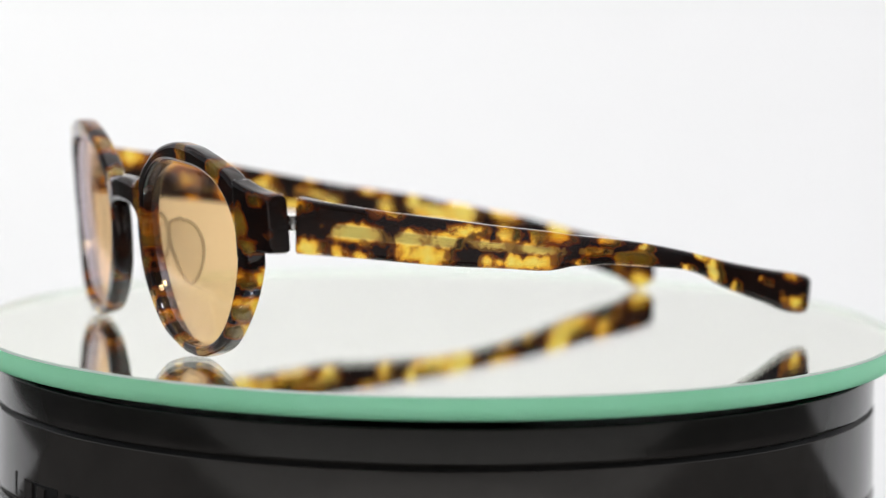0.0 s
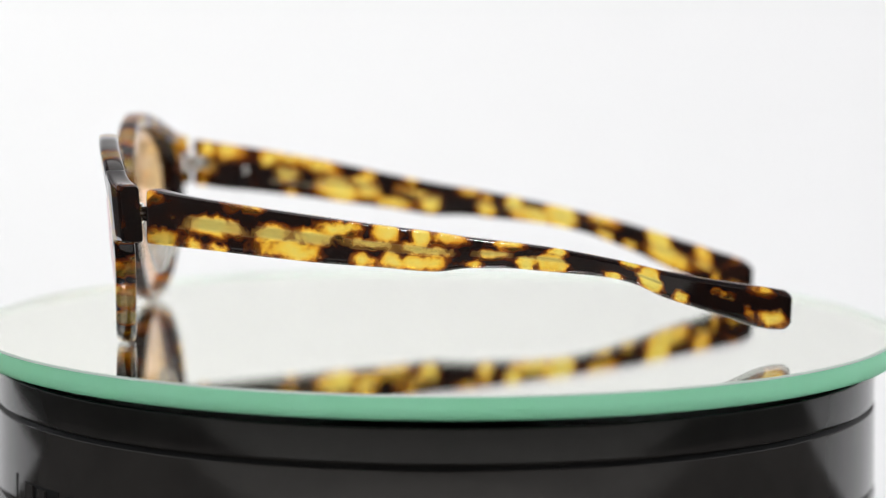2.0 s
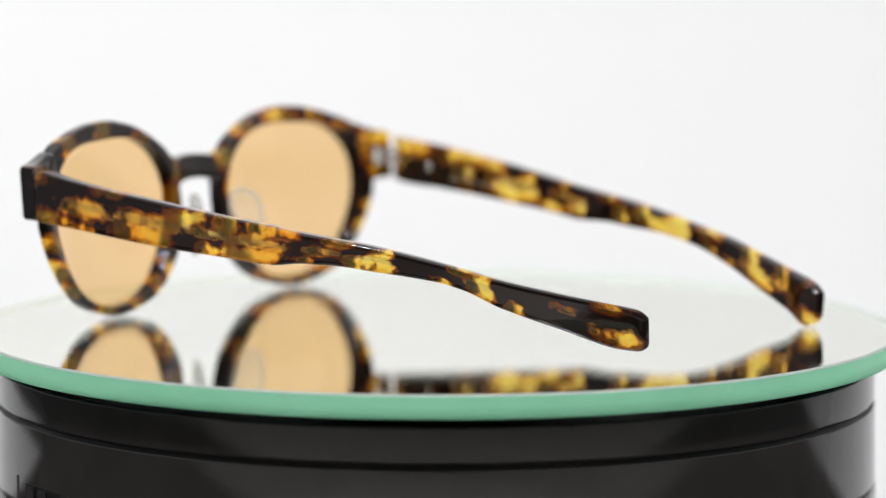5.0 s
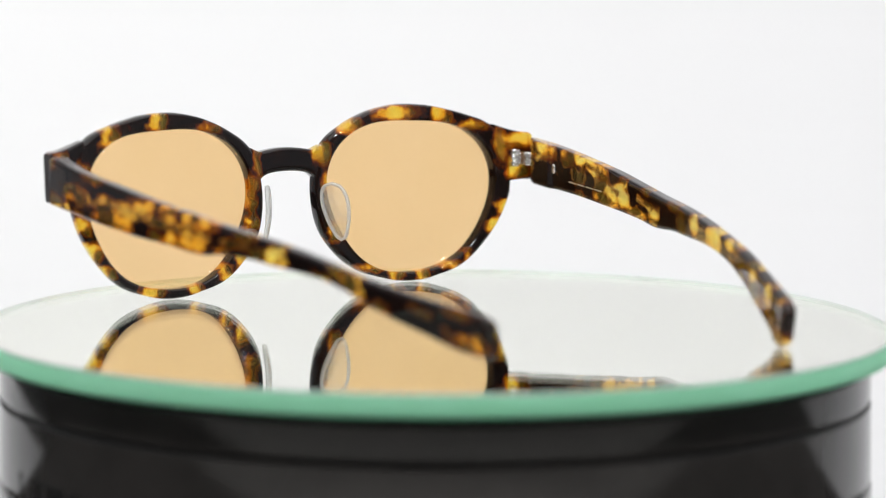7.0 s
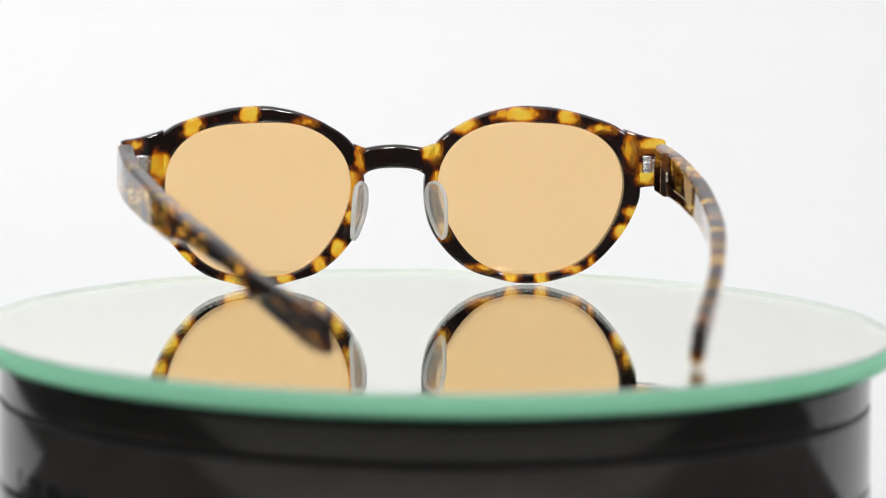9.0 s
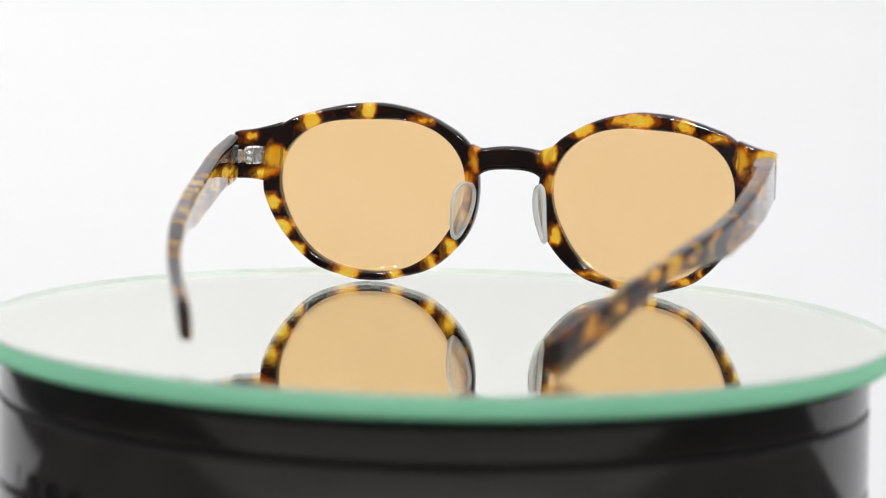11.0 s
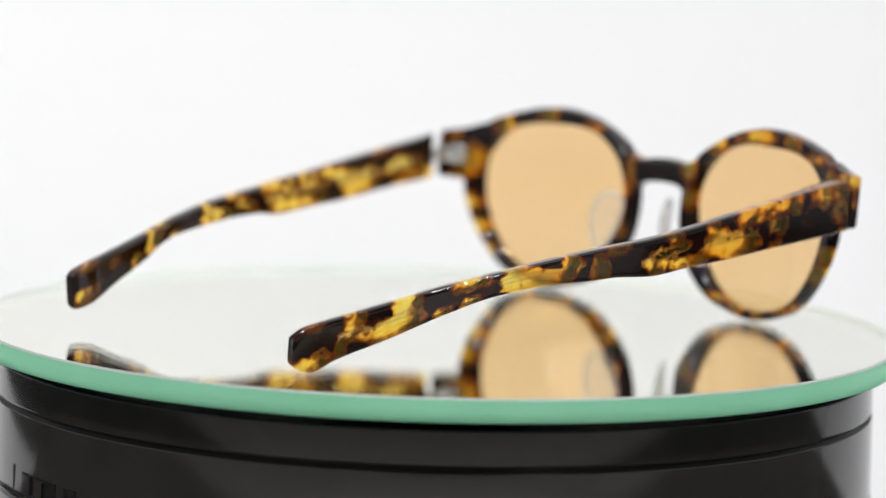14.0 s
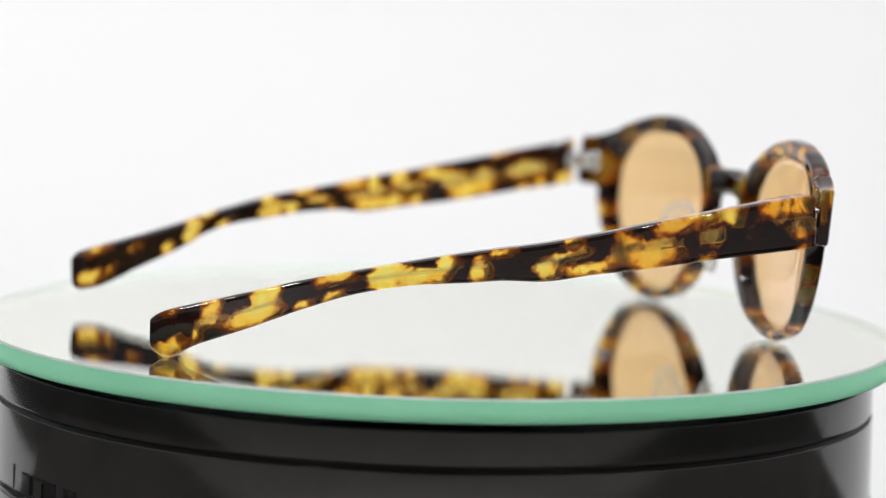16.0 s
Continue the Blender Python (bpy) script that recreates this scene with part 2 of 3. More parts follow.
# narrow where it lies on the table, wider where it hangs behind
sheet("backdrop", [[Vector((x0 + (x1 - x0) * min(1.0, max(0.0, (z + 0.07) / 0.25)), y, z)) for y, z in OUT] for x0, x1 in ((-0.37, -0.85), (0.66, 0.85))], CLOTH, "seamless white backdrop sweep under and behind the turntable", "backdrop")


def box(name, lo, hi, mat, label, category):
    bm = bmesh.new()
    loops = [[Vector((x, y, z)) for y, z in ((lo[1], lo[2]), (hi[1], lo[2]), (hi[1], hi[2]), (lo[1], hi[2]))] for x in (lo[0], hi[0])]
    loft(bm, loops)
    return tagged(part(name, bm, mat, None, smooth=False), label, category, kind="structure")


box("wall_west", (-0.88, 0.45, -0.08), (-0.862, 0.92, 0.96), CLOTH, "white light tent side wall", "wall")
box("wall_east", (0.862, 0.2, -0.08), (0.88, 0.92, 0.96), CLOTH, "white light tent side wall", "wall")
box("ceiling", (-0.88, -0.42, 0.962), (0.88, 0.92, 0.98), CLOTH, "white light tent roof panel", "ceiling")
# out of view; its paleness is made up to lift the reflection in the drum's front
box("table", (-1.0, -1.05, -0.12), (1.0, 0.90, -0.0853), PALE_TABLE, "unseen table top under the backdrop, made pale to brighten the drum's front reflection", "table")
# out of view, added so that the drum's sides reflect something dark
box("unseen_black_sheet", (-1.0, -0.36, -0.0853), (1.0, 0.90, -0.0813), TABLE_CLOTH, "unseen black sheet under the turntable, added to darken the drum's side reflections", "cloth")
box("wall_south", (-1.4, -1.12, -0.30), (1.4, -1.10, 1.2), GREY_CLOTH, "grey room wall behind the open tent", "wall")


# ---- the turntable: still black drum, turning mirror plate ----
def arc_plate(name, a0, a1, z0, z1, r0, r1, mat, parent, label):
    """A small plate that follows the drum's wall between two angles."""
    bm = bmesh.new()
    n = 6
    loops = []
    for k in range(n + 1):
        a = radians(a0 + (a1 - a0) * k / n)
        loops.append([mm(r * math.cos(a), r * math.sin(a), z) for r, z in ((r0, z0), (r1, z0 - 0.1), (r1, z1 + 0.1), (r0, z1))])
    loft(bm, loops)
    return part(name, bm, mat, parent, label, smooth=False)


def turntable_base():
    base = tagged(new("turntable_base"), "glossy black plastic turntable drum with two fine seams", "turntable")
    bm = bmesh.new()
    lathe(bm, [(104.4, -7.62), (104.65, -7.65), (104.8, -7.85), (104.81, -8.1), (104.9, -14.9), (104.9, -15.2), (104.75, -15.6), (104.2, -15.85)])
    part("upper_ring", bm, BLACK, base)
    bm = bmesh.new()
    lathe(bm, [(0.5, -9.0), (98.0, -9.0), (104.4, -7.64), (104.2, -9.5)])
    part("deck", bm, BLACK_MATT, base, "matt black deck under the plate")
    bm = bmesh.new()
    lathe(bm, [(104.3, -15.4), (103.7, -15.9), (103.7, -16.6), (104.3, -17.1)])
    part("seam", bm, BLACK_MATT, base, "dark recessed seam")
    bm = bmesh.new()
    lathe(bm, [(104.2, -17.1), (104.96, -16.68), (105.0, -16.72), (105.02, -17.0), (105.3, -34.3), (105.3, -34.6), (105.1, -35.1), (104.5, -35.4)])
    part("body", bm, BLACK, base)
    bm = bmesh.new()
    lathe(bm, [(104.7, -35), (104.1, -35.5), (104.1, -36.1), (104.7, -36.6)])
    part("seam", bm, BLACK_MATT, base, "dark recessed seam")
    bm = bmesh.new()
    lathe(bm, [(104.5, -36.1), (105.2, -36.3), (105.5, -36.6), (105.52, -37.0), (105.9, -68.2), (105.9, -68.6), (105.3, -71.6), (102.7, -73.1), (0.5, -73.1)])
    part("skirt", bm, BLACK, base)
    bm = bmesh.new()
    lathe(bm, [(0.5, -72.6), (70, -72.6), (71, -73.6), (71, -81.2), (0.5, -81.2)], 64)
    part("foot", bm, BLACK_MATT, base)
    bm = bmesh.new()
    lathe(bm, [(0.5, -5.4), (24, -5.4), (25, -5.7), (25, -9.6), (0.5, -9.6)], 64)
    part("spindle_plate", bm, BLACK_MATT, base)
    panel = arc_plate("switch_recess", -150.8, -141.8, -29.3, -34.2, 104.80, 105.35, BLACK_MATT, base, "matt black switch recess")
    arc_plate("rocker", -150.4, -148.1, -29.6, -34.0, 104.90, 105.75, BLACK, panel, "glossy black rocker key")
    arc_plate("rocker", -146.8, -144.8, -30.0, -34.0, 104.90, 105.75, BLACK, panel, "glossy black rocker key")
    arc_plate("slot", -154.1, -153.6, -28.6, -34.2, 104.80, 105.35, BLACK_MATT, base, "narrow upright slot")
    arc_plate("button", -140.0, -139.0, -29.6, -33.6, 104.80, 105.40, BLACK_MATT, base, "small black button")
    arc_plate("button", -138.4, -137.5, -29.6, -33.6, 104.80, 105.40, BLACK_MATT, base, "small black button")
    return base


def mirror_disc():
    disc = tagged(new("mirror_disc"), "round mirror plate of clear glass with a ground green edge", "mirror")
    n = 200
    bm = bmesh.new()
    ring = [bm.verts.new(mm(109.4 * math.cos(2 * math.pi * j / n), 109.4 * math.sin(2 * math.pi * j / n), 0)) for j in range(n)]
    bm.faces.new(ring)
    part("glass_face", bm, GLASS, disc, "clear polished glass face", smooth=False).visible_shadow = False
    bm = bmesh.new()
    ring = [bm.verts.new(mm(109.6 * math.cos(2 * math.pi * j / n), 109.6 * math.sin(2 * math.pi * j / n), -4.9)) for j in range(n)]
    bm.faces.new(ring)
    part("silvering", bm, SILVER, disc, "silvered mirror backing", smooth=False)
    bm = bmesh.new()
    lathe(bm, [(109.4, 0.0), (109.7, -0.15), (110.0, -0.45)], n)
    part("chamfer", bm, CHAMFER, disc, "narrow grey polished chamfer")
    bm = bmesh.new()
    lathe(bm, [(109.5, -0.3), (109.35, -4.85)], n)
    part("inner_rim", bm, FROST, disc, "pale frosted inner rim of the glass")
    bm = bmesh.new()
    lathe(bm, [(110.0, -0.45), (110.05, -2.7), (110.0, -5.0), (109.7, -5.3), (100.0, -5.3)], n)
    part("edge_band", bm, GREEN, disc, "matt sea-green ground glass edge")
    return disc


# ---- the sunglasses ----
def back_y(x, z):
    """Rear face of the front: curved across, leaning forward at the top."""
    u = max(0.0, -x / 60)
    return 70.8 + 0.085 * z - 0.0009 * x * x - 2.3e-7 * x ** 4 + 0.034 * x - 3.0 * u * (1 - u) + 1.0 * u * u


INNER = (22.85, -0.02, 0.72, 2.03, 0.03, -0.1, 1.1, -0.37, 0.01, 0.06, 0.23)
OUTER = [(-180, 28.6), (-176, 28.0), (-163, 26.4), (-147, 24.9), (-127, 24.0), (-109, 22.9), (-90, 22.75), (-70, 23.1), (-50, 24.9), (-33, 26.2), (-15, 27.6), (0, 28.0), (12, 28.4), (25, 28.8),
         (33, 28.2), (46, 26.4), (62, 24.9), (78, 24.1), (93, 24.0), (112, 24.9), (127, 26.8), (142, 30.0), (150, 31.0), (157, 30.6), (168, 29.5), (180, 28.6)]
CX, CZ, X0 = 36.3, 23.25, -0.4


def lens_radius(a):
    nose = 0.65 * math.exp(-((math.degrees(a) - 38) / 28) ** 2) + 0.35 * math.exp(-((math.degrees(a) - 95) / 30) ** 2) if abs(a) <= math.pi else 0.0
    return INNER[0] - nose + sum(INNER[2 * k - 1] * math.cos(k * a) + INNER[2 * k] * math.sin(k * a) for k in range(1, 6))


def front_point(x, y, z):
    return mm(x + X0, back_y(x, z) + y, z)


def rim_loops(side):
    """side -1: the west lens, +1: the east lens; the angle runs from the nose outwards."""
    loops = []
    n = 300
    for i in range(n):
        deg = -180 + 360 * i / n
        a = radians(deg)
        ri = lens_radius(a)
        w = curve_at(OUTER, deg)[0] - ri
        loop = []
        for u, v in rounded(w, 4.5, 0.8, 4, 6, 10):
            # the walls of the rim are slightly crowned
            r = ri + w / 2 + u + (0.35 if u > 0 else -0.12) * abs(2 * u / w) * (1 - (v / 2.25) ** 2)
            loop.append(front_point(side * (CX - r * math.cos(a)), 2.15 + v, CZ + r * math.sin(a)))
        loops.append(loop)
    return loops


# clear patches of the front: x, z, half width, half height
FRONT_WEST = [(-39.4, 45.6, 2.3, 2.6), (-54.3, 42.4, 2.4, 2.8), (-62.9, 32.6, 2.6, 3.4), (-69.6, 37.8, 1.6, 1.2), (-57.2, 7.8, 2.8, 2.0), (-43.0, 2.6, 3.4, 1.9),
              (-15.6, 9.6, 1.9, 2.6), (-20.6, 5.9, 1.8, 2.0), (-10.0, 33.0, 1.0, 2.6), (-12.2, 24.0, 1.1, 4.0), (-24.7, 43.2, 2.4, 0.9), (-30.3, 2.4, 1.7, 1.3), (-60.4, 13.4, 2.5, 2.3), (-66.0, 28.2, 2.2, 1.2), (-63.0, 20.5, 2.2, 1.8), (-11.4, 28.5, 1.2, 1.7), (-12.2, 18.5, 1.3, 1.7)]
FRONT_EAST = [(9.8, 35.7, 2.3, 3.0), (18.6, 42.4, 2.8, 2.0), (32.7, 45.2, 5.0, 1.7), (46.0, 44.4, 2.3, 1.9), (55.7, 41.8, 2.3, 0.9), (62.3, 36.1, 1.5, 3.0), (69.5, 37.8, 4.0, 1.6), (66.6, 29.8, 2.6, 2.4),
              (60.8, 14.4, 2.1, 1.9), (39.2, 2.2, 1.7, 2.2), (31.3, 2.6, 2.2, 2.2), (23.5, 4.6, 2.6, 0.7), (46.8, 4.1, 2.2, 0.7), (62.8, 19.2, 1.5, 1.4), (52.5, 6.6, 1.2, 1.2), (12.6, 15.0, 1.2, 2.0), (11.0, 28.0, 1.2, 1.9)]
ENDS = {-1: (72.8, 66.4, 61.6), 1: (71.9, 69.7, 66.4)}


def build_front(parent):
    bm = bmesh.new()
    for side in (-1, 1):
        loft(bm, rim_loops(side), closed=True)
        # end piece, swept back towards the hinge
        x1, fore1, rear1 = ENDS[side]
        loops = []
        for k in range(31):
            s = k / 30
            x = 61.6 + (x1 - 61.6) * s
            zt = 41.6 - 2.3 * math.sin(s * math.pi / 2)
            zb = 26.6 - 3.2 * (1 - s) ** 4
            shrink = 0.0 if s < 0.9 else (s - 0.9) / 0.1 * 0.8
            q = s ** 1.3
            y0 = back_y(side * 61.6, 33.0)
            rear = y0 * (1 - q) + rear1 * q
            fore = (y0 + 4.4) * (1 - q) + fore1 * q
            loops.append([mm(side * x + X0, (fore + rear) / 2 + u + 0.085 * (v + (zt + zb) / 2 - 33), (zt + zb) / 2 + v) for u, v in rounded(fore - rear - shrink, zt - zb - shrink, 0.8, 4, 8, 20)])
        loft(bm, loops)
    # bridge
    loops = []
    for k in range(41):
        x = -10.8 + 21.6 * k / 40
        q = abs(x) / 10.8
        zt = 36.3 + 0.9 * math.cos(min(1, q * 1.3) * math.pi / 2) + (1.2 * (q - 0.72) / 0.28 if q > 0.72 else 0)
        zb = 31.0 - 1.4 * q * q - 5.5 * q ** 6
        loop = [front_point(x, 2.3 + u + 0.4 * (1 - q * q), (zt + zb) / 2 + v) for u, v in rounded(4.4, zt - zb, 1.2, 4, 6, 8)]
        loops.append(loop)
    loft(bm, loops)
    return part("front", bm, TORTOISE_FRONT, parent, "brown and yellow mottled acetate front with keyhole bridge", clear=lambda p: clear_depth(FRONT_WEST if p.x < 0 else FRONT_EAST, p.x, p.z, p.y, 2.0, 0.11, 0.66))


def build_lens(parent, side):
    bm = bmesh.new()
    n, rings = 96, 8
    faces = []
    for y in (1.5, 3.0):
        grid = []
        for q in range(1, rings + 1):
            ring = []
            for i in range(n):
                a = 2 * math.pi * i / n - math.pi
                r = (lens_radius(a) + 0.45) * q / rings
                x, z = side * (CX - r * math.cos(a)), CZ + r * math.sin(a)
                bulge = 1.0 * (1 - (q / rings) ** 2)
                ring.append(bm.verts.new(front_point(x, y + bulge, z)))
            grid.append(ring)
        mid = bm.verts.new(front_point(side * CX, y + 1.0, CZ))
        for i in range(n):
            bm.faces.new((mid, grid[0][i], grid[0][(i + 1) % n]))
        for a, b in zip(grid, grid[1:]):
            for i in range(n):
                bm.faces.new((a[i], a[(i + 1) % n], b[(i + 1) % n], b[i]))
        faces.append(grid[-1])
    for i in range(n):
        bm.faces.new((faces[0][i], faces[0][(i + 1) % n], faces[1][(i + 1) % n], faces[1][i]))
    return part("lens", bm, LENS, parent, "amber tinted transparent lens")


def build_pad(parent, side):
    """A clear teardrop pad that stands off the rear of the rim beside the nose."""
    bm = bmesh.new()
    loops, rim = [], []
    n = 22
    for k in range(n + 1):
        s = k / n
        z = 27.9 - 14.8 * s
        # broad and round above, drawn out to a narrow toe below
        half = 4.25 * math.sqrt(max(0.0, 1 - (2 * s - 1) ** 2)) ** 0.9 * (1.16 - 0.62 * s) + 0.05
        thick = 0.5 + 0.9 * math.sqrt(max(0.0, 1 - (2 * s - 1) ** 2))
        x0 = 9.9 + 2.0 * s - 0.5 * math.sin(math.pi * s)
        y0 = back_y(side * x0, z) - 5.4 - 0.8 * math.sin(math.pi * s) - 0.6 * s
        rim.append(tuple(Vector((side * (x0 + u * 0.52) + X0, y0 - u * 0.854, z)) for u in (-half, half)))
        loop = []
        for u, v in rounded(2 * half, thick, 0.46 * thick, 5):
            # the pad's face looks inwards and back
            x = x0 + u * 0.52 + v * 0.854
            y = y0 - u * 0.854 + v * 0.52
            loop.append(mm(side * x + X0, y, z))
        loops.append(loop)
    loft(bm, loops)
    pad = part("nose_pad", bm, CLEAR, parent, "clear teardrop nose pad")
    # the thick rounded border of the pad
    path = [a for a, b in rim] + [b for a, b in reversed(rim)][1:-1]
    bm = bmesh.new()
    tube = []
    face = Vector((-0.854 * side, -0.52, 0.0))
    for i, p in enumerate(path):
        d = (path[(i + 1) % len(path)] - path[i - 1]).normalized()
        out = d.cross(face).normalized()
        tube.append([(p + out * 0.42 * math.cos(2 * math.pi * j / 10) + face * 0.65 * math.sin(2 * math.pi * j / 10)) * 0.001 for j in range(10)])
    loft(bm, tube, closed=True)
    part("pad_edge", bm, CLEAR_EDGE, pad, "thick bright clear border")
    return pad


def bar(bm, a, b, w, h, r=0.3):
    """A rounded bar from a to b in millimetres, w across and h high."""
    a, b = Vector(a), Vector(b)
    d = (b - a).normalized()
    side = d.cross(Vector((0, 0, 1)))
    side = side.normalized() if side.length > 1e-3 else Vector((1, 0, 0))
    up = side.cross(d)
    loft(bm, [[(p + side * u + up * v) * 0.001 for u, v in rounded(w, h, r, 4)] for p in (a, b)])


def build_hinge(parent, side, front_end):
    fx, fy, fz = front_end
    bm = bmesh.new()
    bar(bm, (side * (fx - 8.6), fy + 4.6, fz), (side * (fx - 5.2), fy + 2.6, fz), 1.6, 5.0, 0.7)
    bar(bm, (side * (fx - 4.8), fy + 2.2, fz), (side * (fx - 3.2), fy - 5.0, fz), 1.2, 3.4)
    hinge = part("hinge", bm, STEEL, parent, "bright steel hinge plate")
    for k in (-1, 0, 1):
        bm = bmesh.new()
        loops = []
        for q, r in ((-0.72, 1.1), (-0.6, 1.3), (0.6, 1.3), (0.72, 1.1)):
            loops.append([mm(side * (fx - 5.0) + r * math.cos(2 * math.pi * j / 20), fy + 2.2 + r * math.sin(2 * math.pi * j / 20), fz + 1.55 * k + q) for j in range(20)])
        loft(bm, loops)
        part("barrel", bm, STEEL, hinge)
    return hinge


# rows: y, x of the outer face, lower and upper edge
ARM_WEST = [(-82.3, 36.4, 4.3, 12.4), (-81.4, 36.9, 3.9, 12.9), (-77.3, 38.8, 4.3, 13.9), (-66.1, 44.2, 8.1, 16.0), (-52.6, 50.1, 12.9, 18.9), (-45.9, 52.7, 16.1, 20.7), (-39.3, 55.0, 17.9, 22.3),
            (-26.4, 59.1, 19.5, 25.0), (-16.2, 61.8, 20.5, 26.5), (-8.7, 63.6, 20.6, 27.5), (-2.4, 65.0, 20.0, 28.6), (11.2, 67.8, 21.2, 30.5), (23.5, 70.1, 22.3, 32.4), (47.7, 73.8, 25.3, 36.3), (60.9, 74.3, 26.6, 38.5)]
ARM_EAST = [(-80.1, 47.5, 1.6, 9.2), (-79.2, 47.9, 1.1, 9.6), (-76.7, 48.9, 0.1, 10.7), (-71.0, 51.1, 3.0, 12.3), (-59.7, 55.3, 7.4, 15.4), (-48.3, 59.2, 12.1, 18.5), (-36.6, 62.7, 15.9, 21.0), (-24.7, 65.8, 17.9, 23.4),
            (-12.6, 68.5, 18.7, 25.5), (-6.3, 69.6, 19.2, 26.4), (1.2, 70.8, 19.05, 27.4), (13.0, 72.2, 20.6, 29.5), (26.3, 73.1, 22.1, 32.1), (40.3, 73.1, 23.8, 34.6), (55.3, 72.4, 25.3, 37.0), (66.0, 71.6, 26.2, 38.2)]


# clear patches of the temples: place along (0 tip, 1 hinge), height (0 to 1), half length, half height in mm
WEST_FORE = [(0.977, 0.13, 3.0, 1.9), (0.994, 0.9, 1.6, 1.2), (0.898, 0.49, 5.3, 2.0), (0.850, 0.96, 2.6, 1.0), (0.927, 0.06, 1.8, 1.2), (0.894, 0.03, 1.6, 0.7), (0.81, 0.52, 3.1, 2.0), (0.787, 0.20, 6.0, 2.3), (0.75, 0.53, 3.6, 1.7),
             (0.722, 0.74, 2.8, 1.2), (0.695, 0.84, 2.6, 1.2), (0.663, 0.55, 3.8, 1.0), (0.642, 0.82, 3.0, 1.9), (0.629, 0.20, 2.3, 1.8), (0.672, 0.12, 2.2, 1.1), (0.587, 0.82, 2.1, 2.1), (0.544, 0.88, 3.2, 1.3), (0.587, 0.50, 5.0, 1.1), (0.59, 0.18, 4.8, 1.5)]
WEST_AFT = [(0.505, 0.10, 1.6, 0.9), (0.478, 0.45, 3.0, 0.9), (0.45, 0.90, 3.0, 0.9), (0.425, 0.20, 2.0, 1.6), (0.386, 0.30, 3.6, 1.8), (0.377, 0.85, 1.9, 1.2), (0.292, 0.10, 1.9, 0.9), (0.263, 0.92, 2.0, 0.8),
            (0.232, 0.48, 2.8, 2.8), (0.182, 0.15, 1.3, 1.2), (0.032, 0.22, 2.8, 2.0), (0.045, 0.90, 2.2, 0.7), (0.075, 0.30, 0.9, 1.0), (0.11, 0.62, 1.5, 0.6)]
EAST_AFT = [(0.028, 0.14, 2.5, 2.1), (0.03, 0.97, 0.9, 0.6), (0.087, 0.80, 1.6, 2.0), (0.083, 0.50, 2.2, 0.9), (0.066, 0.25, 0.9, 1.7), (0.166, 0.75, 2.9, 2.5), (0.148, 0.28, 5.0, 2.3), (0.214, 0.12, 1.6, 0.9), (0.26, 0.85, 3.8, 1.2),
            (0.26, 0.17, 1.8, 1.0), (0.335, 0.50, 4.4, 3.0), (0.388, 0.30, 5.4, 1.9), (0.42, 0.70, 2.4, 2.0), (0.47, 0.30, 2.0, 1.9), (0.466, 0.75, 1.2, 0.7), (0.50, 0.85, 2.7, 0.9)]
EAST_FORE = [(0.57, 0.28, 2.8, 2.2), (0.605, 0.93, 1.5, 1.2), (0.595, 0.62, 3.6, 0.9), (0.640, 0.17, 4.6, 1.4), (0.68, 0.36, 2.6, 1.6), (0.69, 0.62, 3.0, 1.2), (0.68, 0.85, 1.3, 1.0), (0.737, 0.25, 5.2, 2.4), (0.745, 0.52, 3.2, 1.4),
             (0.765, 0.83, 4.4, 1.6), (0.82, 0.92, 5.5, 1.2), (0.83, 0.50, 2.5, 1.4), (0.86, 0.82, 1.9, 1.8), (0.93, 0.85, 3.4, 1.8), (0.975, 0.85, 2.6, 2.0), (0.98, 0.42, 3.2, 1.8), (0.82, 0.05, 1.4, 0.7), (0.98, 0.03, 1.5, 0.8)]


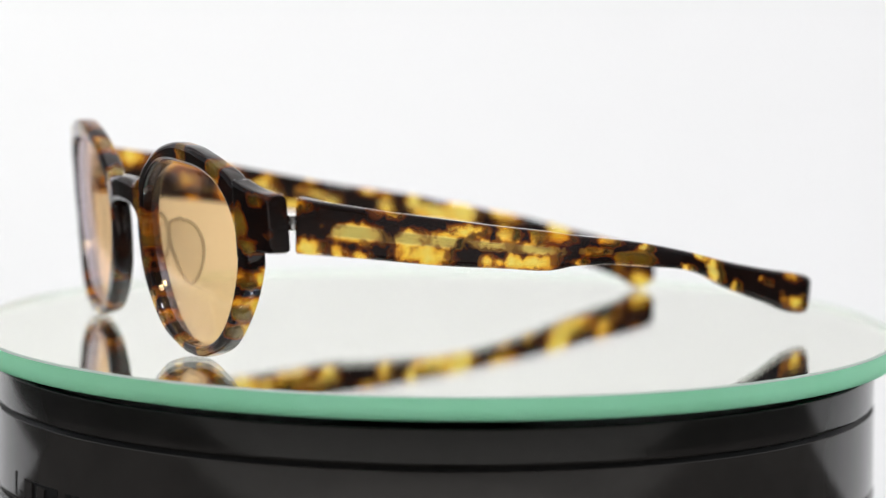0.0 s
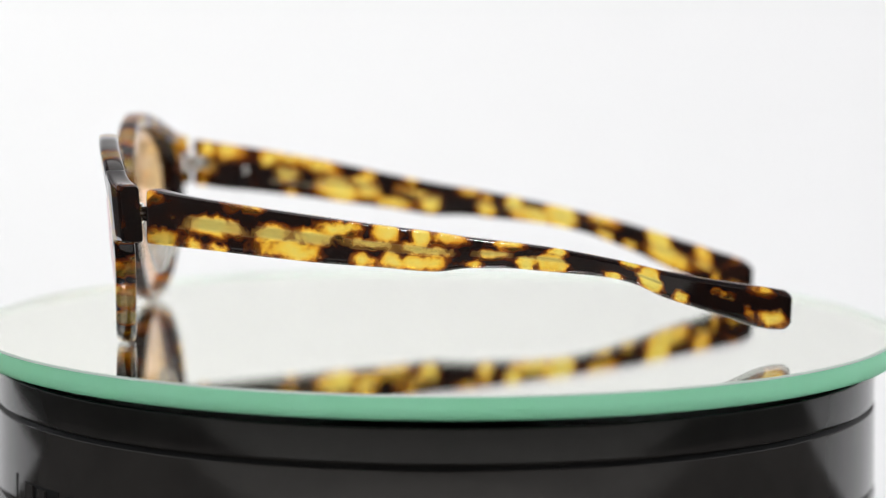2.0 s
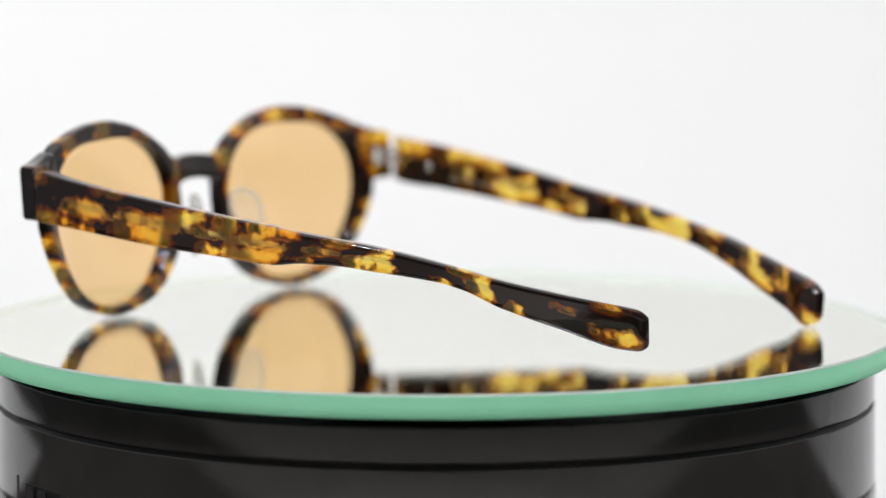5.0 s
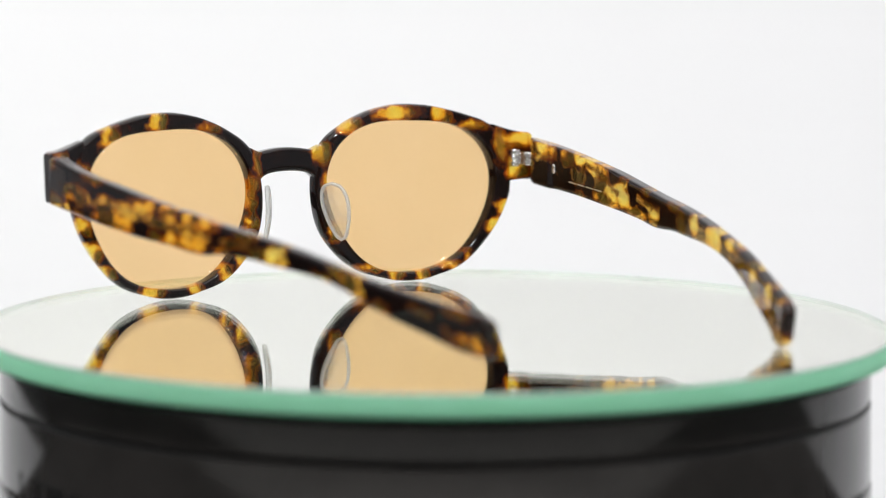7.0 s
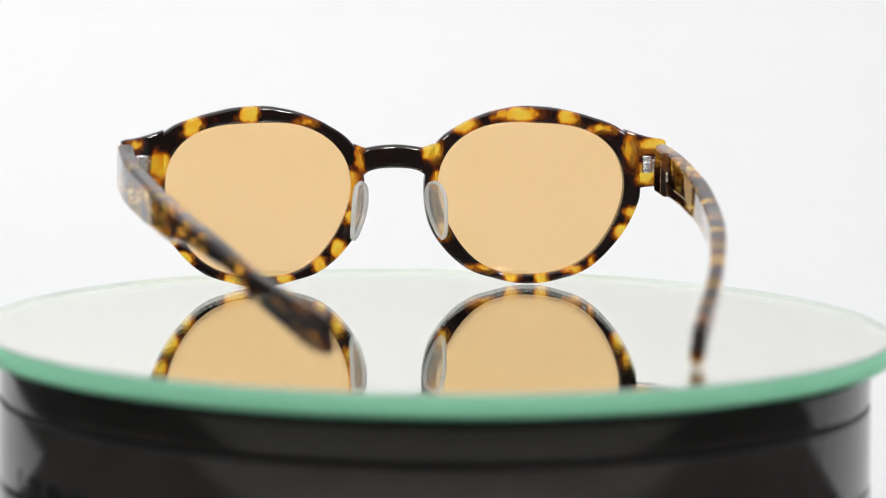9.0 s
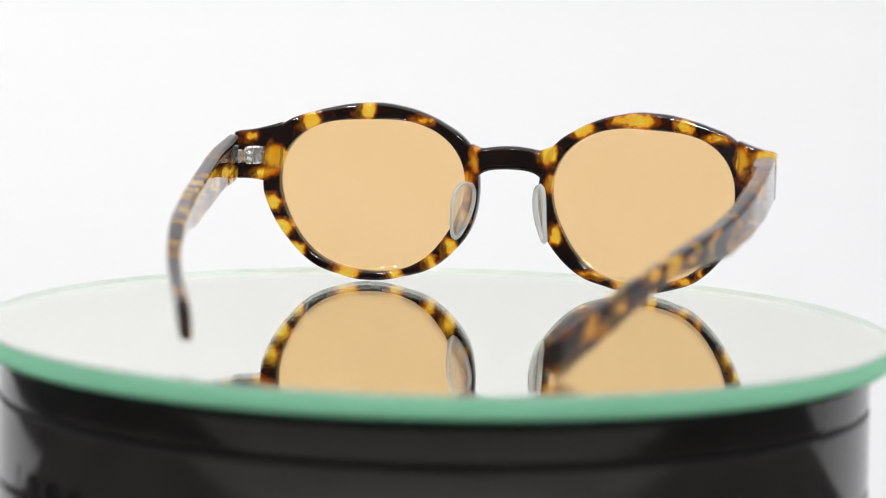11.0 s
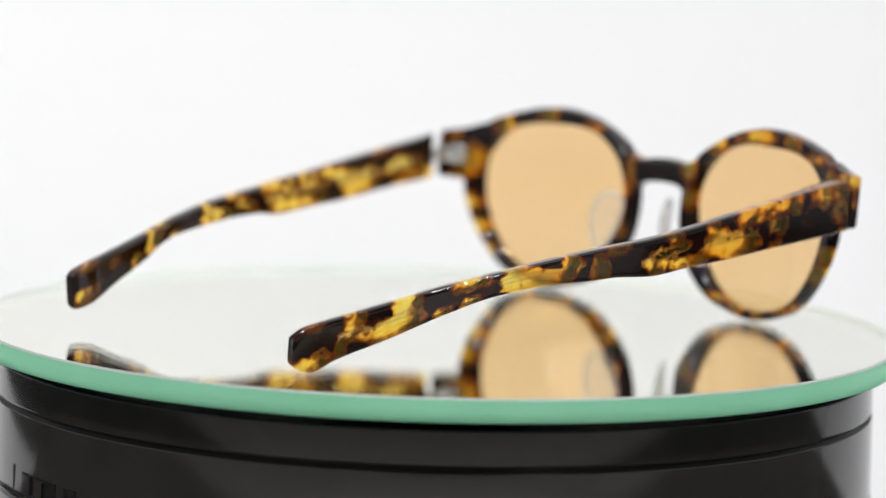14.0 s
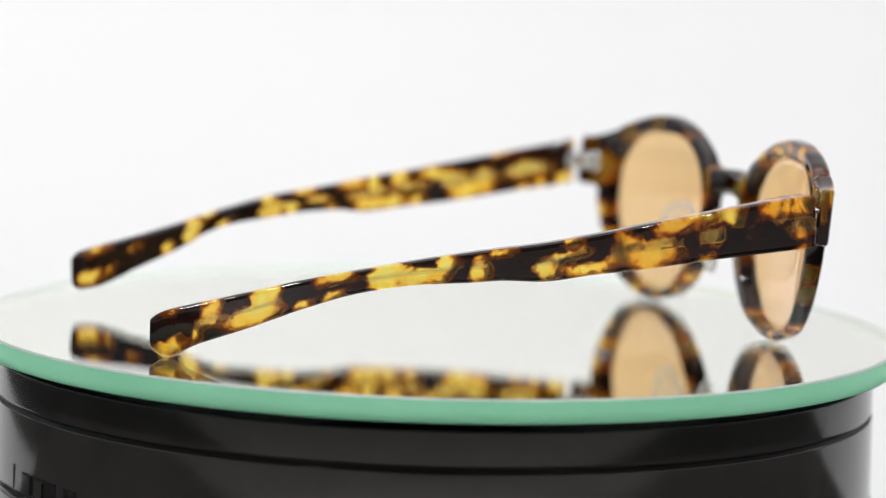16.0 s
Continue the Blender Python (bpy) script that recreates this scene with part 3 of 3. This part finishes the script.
def build_arm(parent, side, knots, spots):
    bm = bmesh.new()
    uv = bm.loops.layers.uv.new("along")
    y0, y1 = knots[0][0], knots[-1][0]
    ys = [y0 + d for d in (0.0, 0.06, 0.25, 0.55, 0.95, 1.45, 2.0)]
    ys += [y0 + 2.4 + (y1 - y0 - 2.4) * k / 300 for k in range(301)]
    n = len(ys) - 1
    loops, coords = [], []
    for i, y in enumerate(ys):
        s = (y - y0) / (y1 - y0)
        x, zb, zt = curve_at(knots, y)
        xa = curve_at(knots, y - 0.5)[0]
        xb = curve_at(knots, y + 0.5)[0]
        t = Vector((side * (xb - xa), 1.0 if 0 < i < n else 0.5, 0)).normalized()
        inward = Vector((-t.y * side, t.x * side, 0))
        thick = 4.1 - 0.5 * math.exp(-((y + 45) / 18) ** 2) + (1.1 / (1 + math.exp((y1 - 13 - y) * 3)) / (1 + math.exp((y - y1 + 3) * 3)) if side > 0 else 0.0)
        tail = min(1.0, max(0.0, (-38 - y) / 36))
        thick -= (0.7 if side > 0 else 1.1) * tail
        # the tip is rounded off
        d = min(2.0, y - y0)
        worn = 2.0 - math.sqrt(4.0 - (2.0 - d) ** 2)
        zt, zb = zt - 0.5 * worn, zb + 0.5 * worn
        thick -= 0.8 * worn
        ends = min(1.0, 0.86 + 0.14 * min(1, (n - i) / 1))
        mid = Vector((side * x, y, (zb + zt) / 2)) + inward * (thick / 2 + 0.4 * worn)
        loop = []
        for u, v in rounded(thick * ends, (zt - zb) * (0.97 + 0.03 * ends), 0.95 + 0.6 * max(0.0, 1 - (y - y0) / 6), 4, 4, 22):
            # the tail leans inwards below
            p = mid + inward * (u - 0.1 * tail * v) + Vector((0, 0, v))
            # mitred inner corner at the hinge
            p.y -= 3.8 * max(0.0, u / thick + 0.5) * max(0.0, 1 - (y1 - y) / 10) ** 1.2
            loop.append(p * 0.001)
        loops.append(loop)
        coords.append([(s, (p.z * 1000 - zb) / (zt - zb)) for p in loop])
    rings = loft(bm, loops)
    place = {v: c for ring, cs in zip(rings, coords) for v, c in zip(ring, cs)}
    for f in bm.faces:
        for l in f.loops:
            l[uv].uv = place[l.vert]
    rows = [((s - 0.5) * (y1 - y0), v * 10.0, rx, rz * 10.0 / tall) for s, v, rx, rz in spots for tall in [curve_at(knots, y0 + s * (y1 - y0))[2] - curve_at(knots, y0 + s * (y1 - y0))[1]]]

    def clear(p):
        _, zb, zt = curve_at(knots, p.y)
        return clear_depth(rows, p.y - (y0 + y1) / 2, 10.0 * (p.z - zb) / (zt - zb), abs(p.x) - curve_at(knots, p.y)[0], 5.0 * side, 0.03, 0.45)

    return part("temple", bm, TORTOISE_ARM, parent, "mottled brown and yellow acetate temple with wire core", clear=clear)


def build_print(parent, side, knots, y0, y1, z, h):
    """A thin bar of worn lettering that follows the temple's inner face."""
    bm = bmesh.new()
    loops = []
    for k in range(9):
        y = y0 + (y1 - y0) * k / 8
        x = curve_at(knots, y)[0] - 4.14
        loops.append([mm(side * (x + q), y, z + 0.09 * (y - y0) + v) for q, v in ((0, -h / 2), (0.1, -h / 2), (0.1, h / 2), (0, h / 2))])
    loft(bm, loops)
    return part("lettering", bm, PRINT, parent, "pale worn lettering", smooth=False)


def build_rivet(parent, side, knots, y, z):
    bm = bmesh.new()
    x = curve_at(knots, y)[0] - 4.1
    loft(bm, [[mm(side * (x - q), y + r * math.cos(math.pi * j / 8), z + 1.5 * r * math.sin(math.pi * j / 8)) for j in range(16)] for q, r in ((-0.4, 0.9), (0.15, 0.9), (0.3, 0.6))])
    return part("rivet", bm, STEEL, parent, "small steel rivet")


def sunglasses():
    g = tagged(new("sunglasses"), "tortoiseshell acetate sunglasses with amber lenses standing open on a mirror", "sunglasses")
    build_front(g)
    for side, arm in ((-1, ARM_WEST), (1, ARM_EAST)):
        build_lens(g, side)
        build_pad(g, side)
        build_arm(g, side, arm, WEST_FORE + WEST_AFT if side < 0 else EAST_FORE + EAST_AFT)
        y, x, zb, zt = arm[-1]
        if side > 0:
            build_rivet(g, side, arm, 52.0, 30.5)
        for k in range(4 if side > 0 else 0):
            build_print(g, side, arm, 30.0 + 4.0 * k, 33.2 + 4.0 * k, 26.2 + 0.36 * k, 0.35)
        build_hinge(g, side, (x, y, (zb + zt) / 2 + 0.3))
    return g


BASE = turntable_base()
DISC = mirror_disc()
GLASSES = sunglasses()

# ---- focus: the lens is pulled from the near temple to the front and back ----
FOCUS = new("focus_mark")
cam.data.dof.use_dof = True
cam.data.dof.focus_object = FOCUS
cam.data.dof.aperture_fstop = 9.0


def motions():
    # seconds, turn of the plate, and the two leans of its loose spindle
    turns = [(0.0, 111.36, -0.59, -0.51), (1.0, 99.98, -0.36, -0.39), (2.0, 88.68, -0.16, -0.27), (3.0, 77.22, 0.10, -0.18), (4.0, 65.65, 0.31, -0.08), (6.5, 37.24, 0.45, 0.13), (8.0, 20.03, 0.45, 0.13),
             (9.7, 0.44, 0.31, 0.15), (12.0, -26.67, -0.16, 0.22), (13.0, -38.32, -0.27, 0.0), (14.0, -49.58, -0.14, -0.07), (15.0, -61.02, -0.09, -0.22), (16.0, -72.72, -0.13, -0.31)]
    seat = pose(0, 0, 0, 0, 0.27, 0) @ pose(0, 0, 0, -0.71)
    rows = [(t, pose(0, 0, 0, 0, -a, 0) @ pose(0, 0, 0, b) @ pose(0, 0, 0, 0, 0, turn) @ seat) for t, turn, a, b in turns]
    walk(DISC, rows)
    # the drum leans with its plate but does not turn
    walk(BASE, [(t, Vector((0, 0, 1)).rotation_difference(m.to_3x3() @ Vector((0, 0, 1))).to_matrix().to_4x4()) for t, m in rows])
    walk(GLASSES, rows)
    pull = [(0.0, 0.655), (4.2, 0.655), (6.4, 0.66), (6.9, 0.775), (9.7, 0.79), (11.7, 0.775), (12.0, 0.735), (12.4, 0.69), (12.8, 0.655), (16.0, 0.655)]
    walk(FOCUS, [(t, pose(0, EYE[1] + d, EYE[2] - d * math.tan(TILT))) for t, d in pull])


motions()
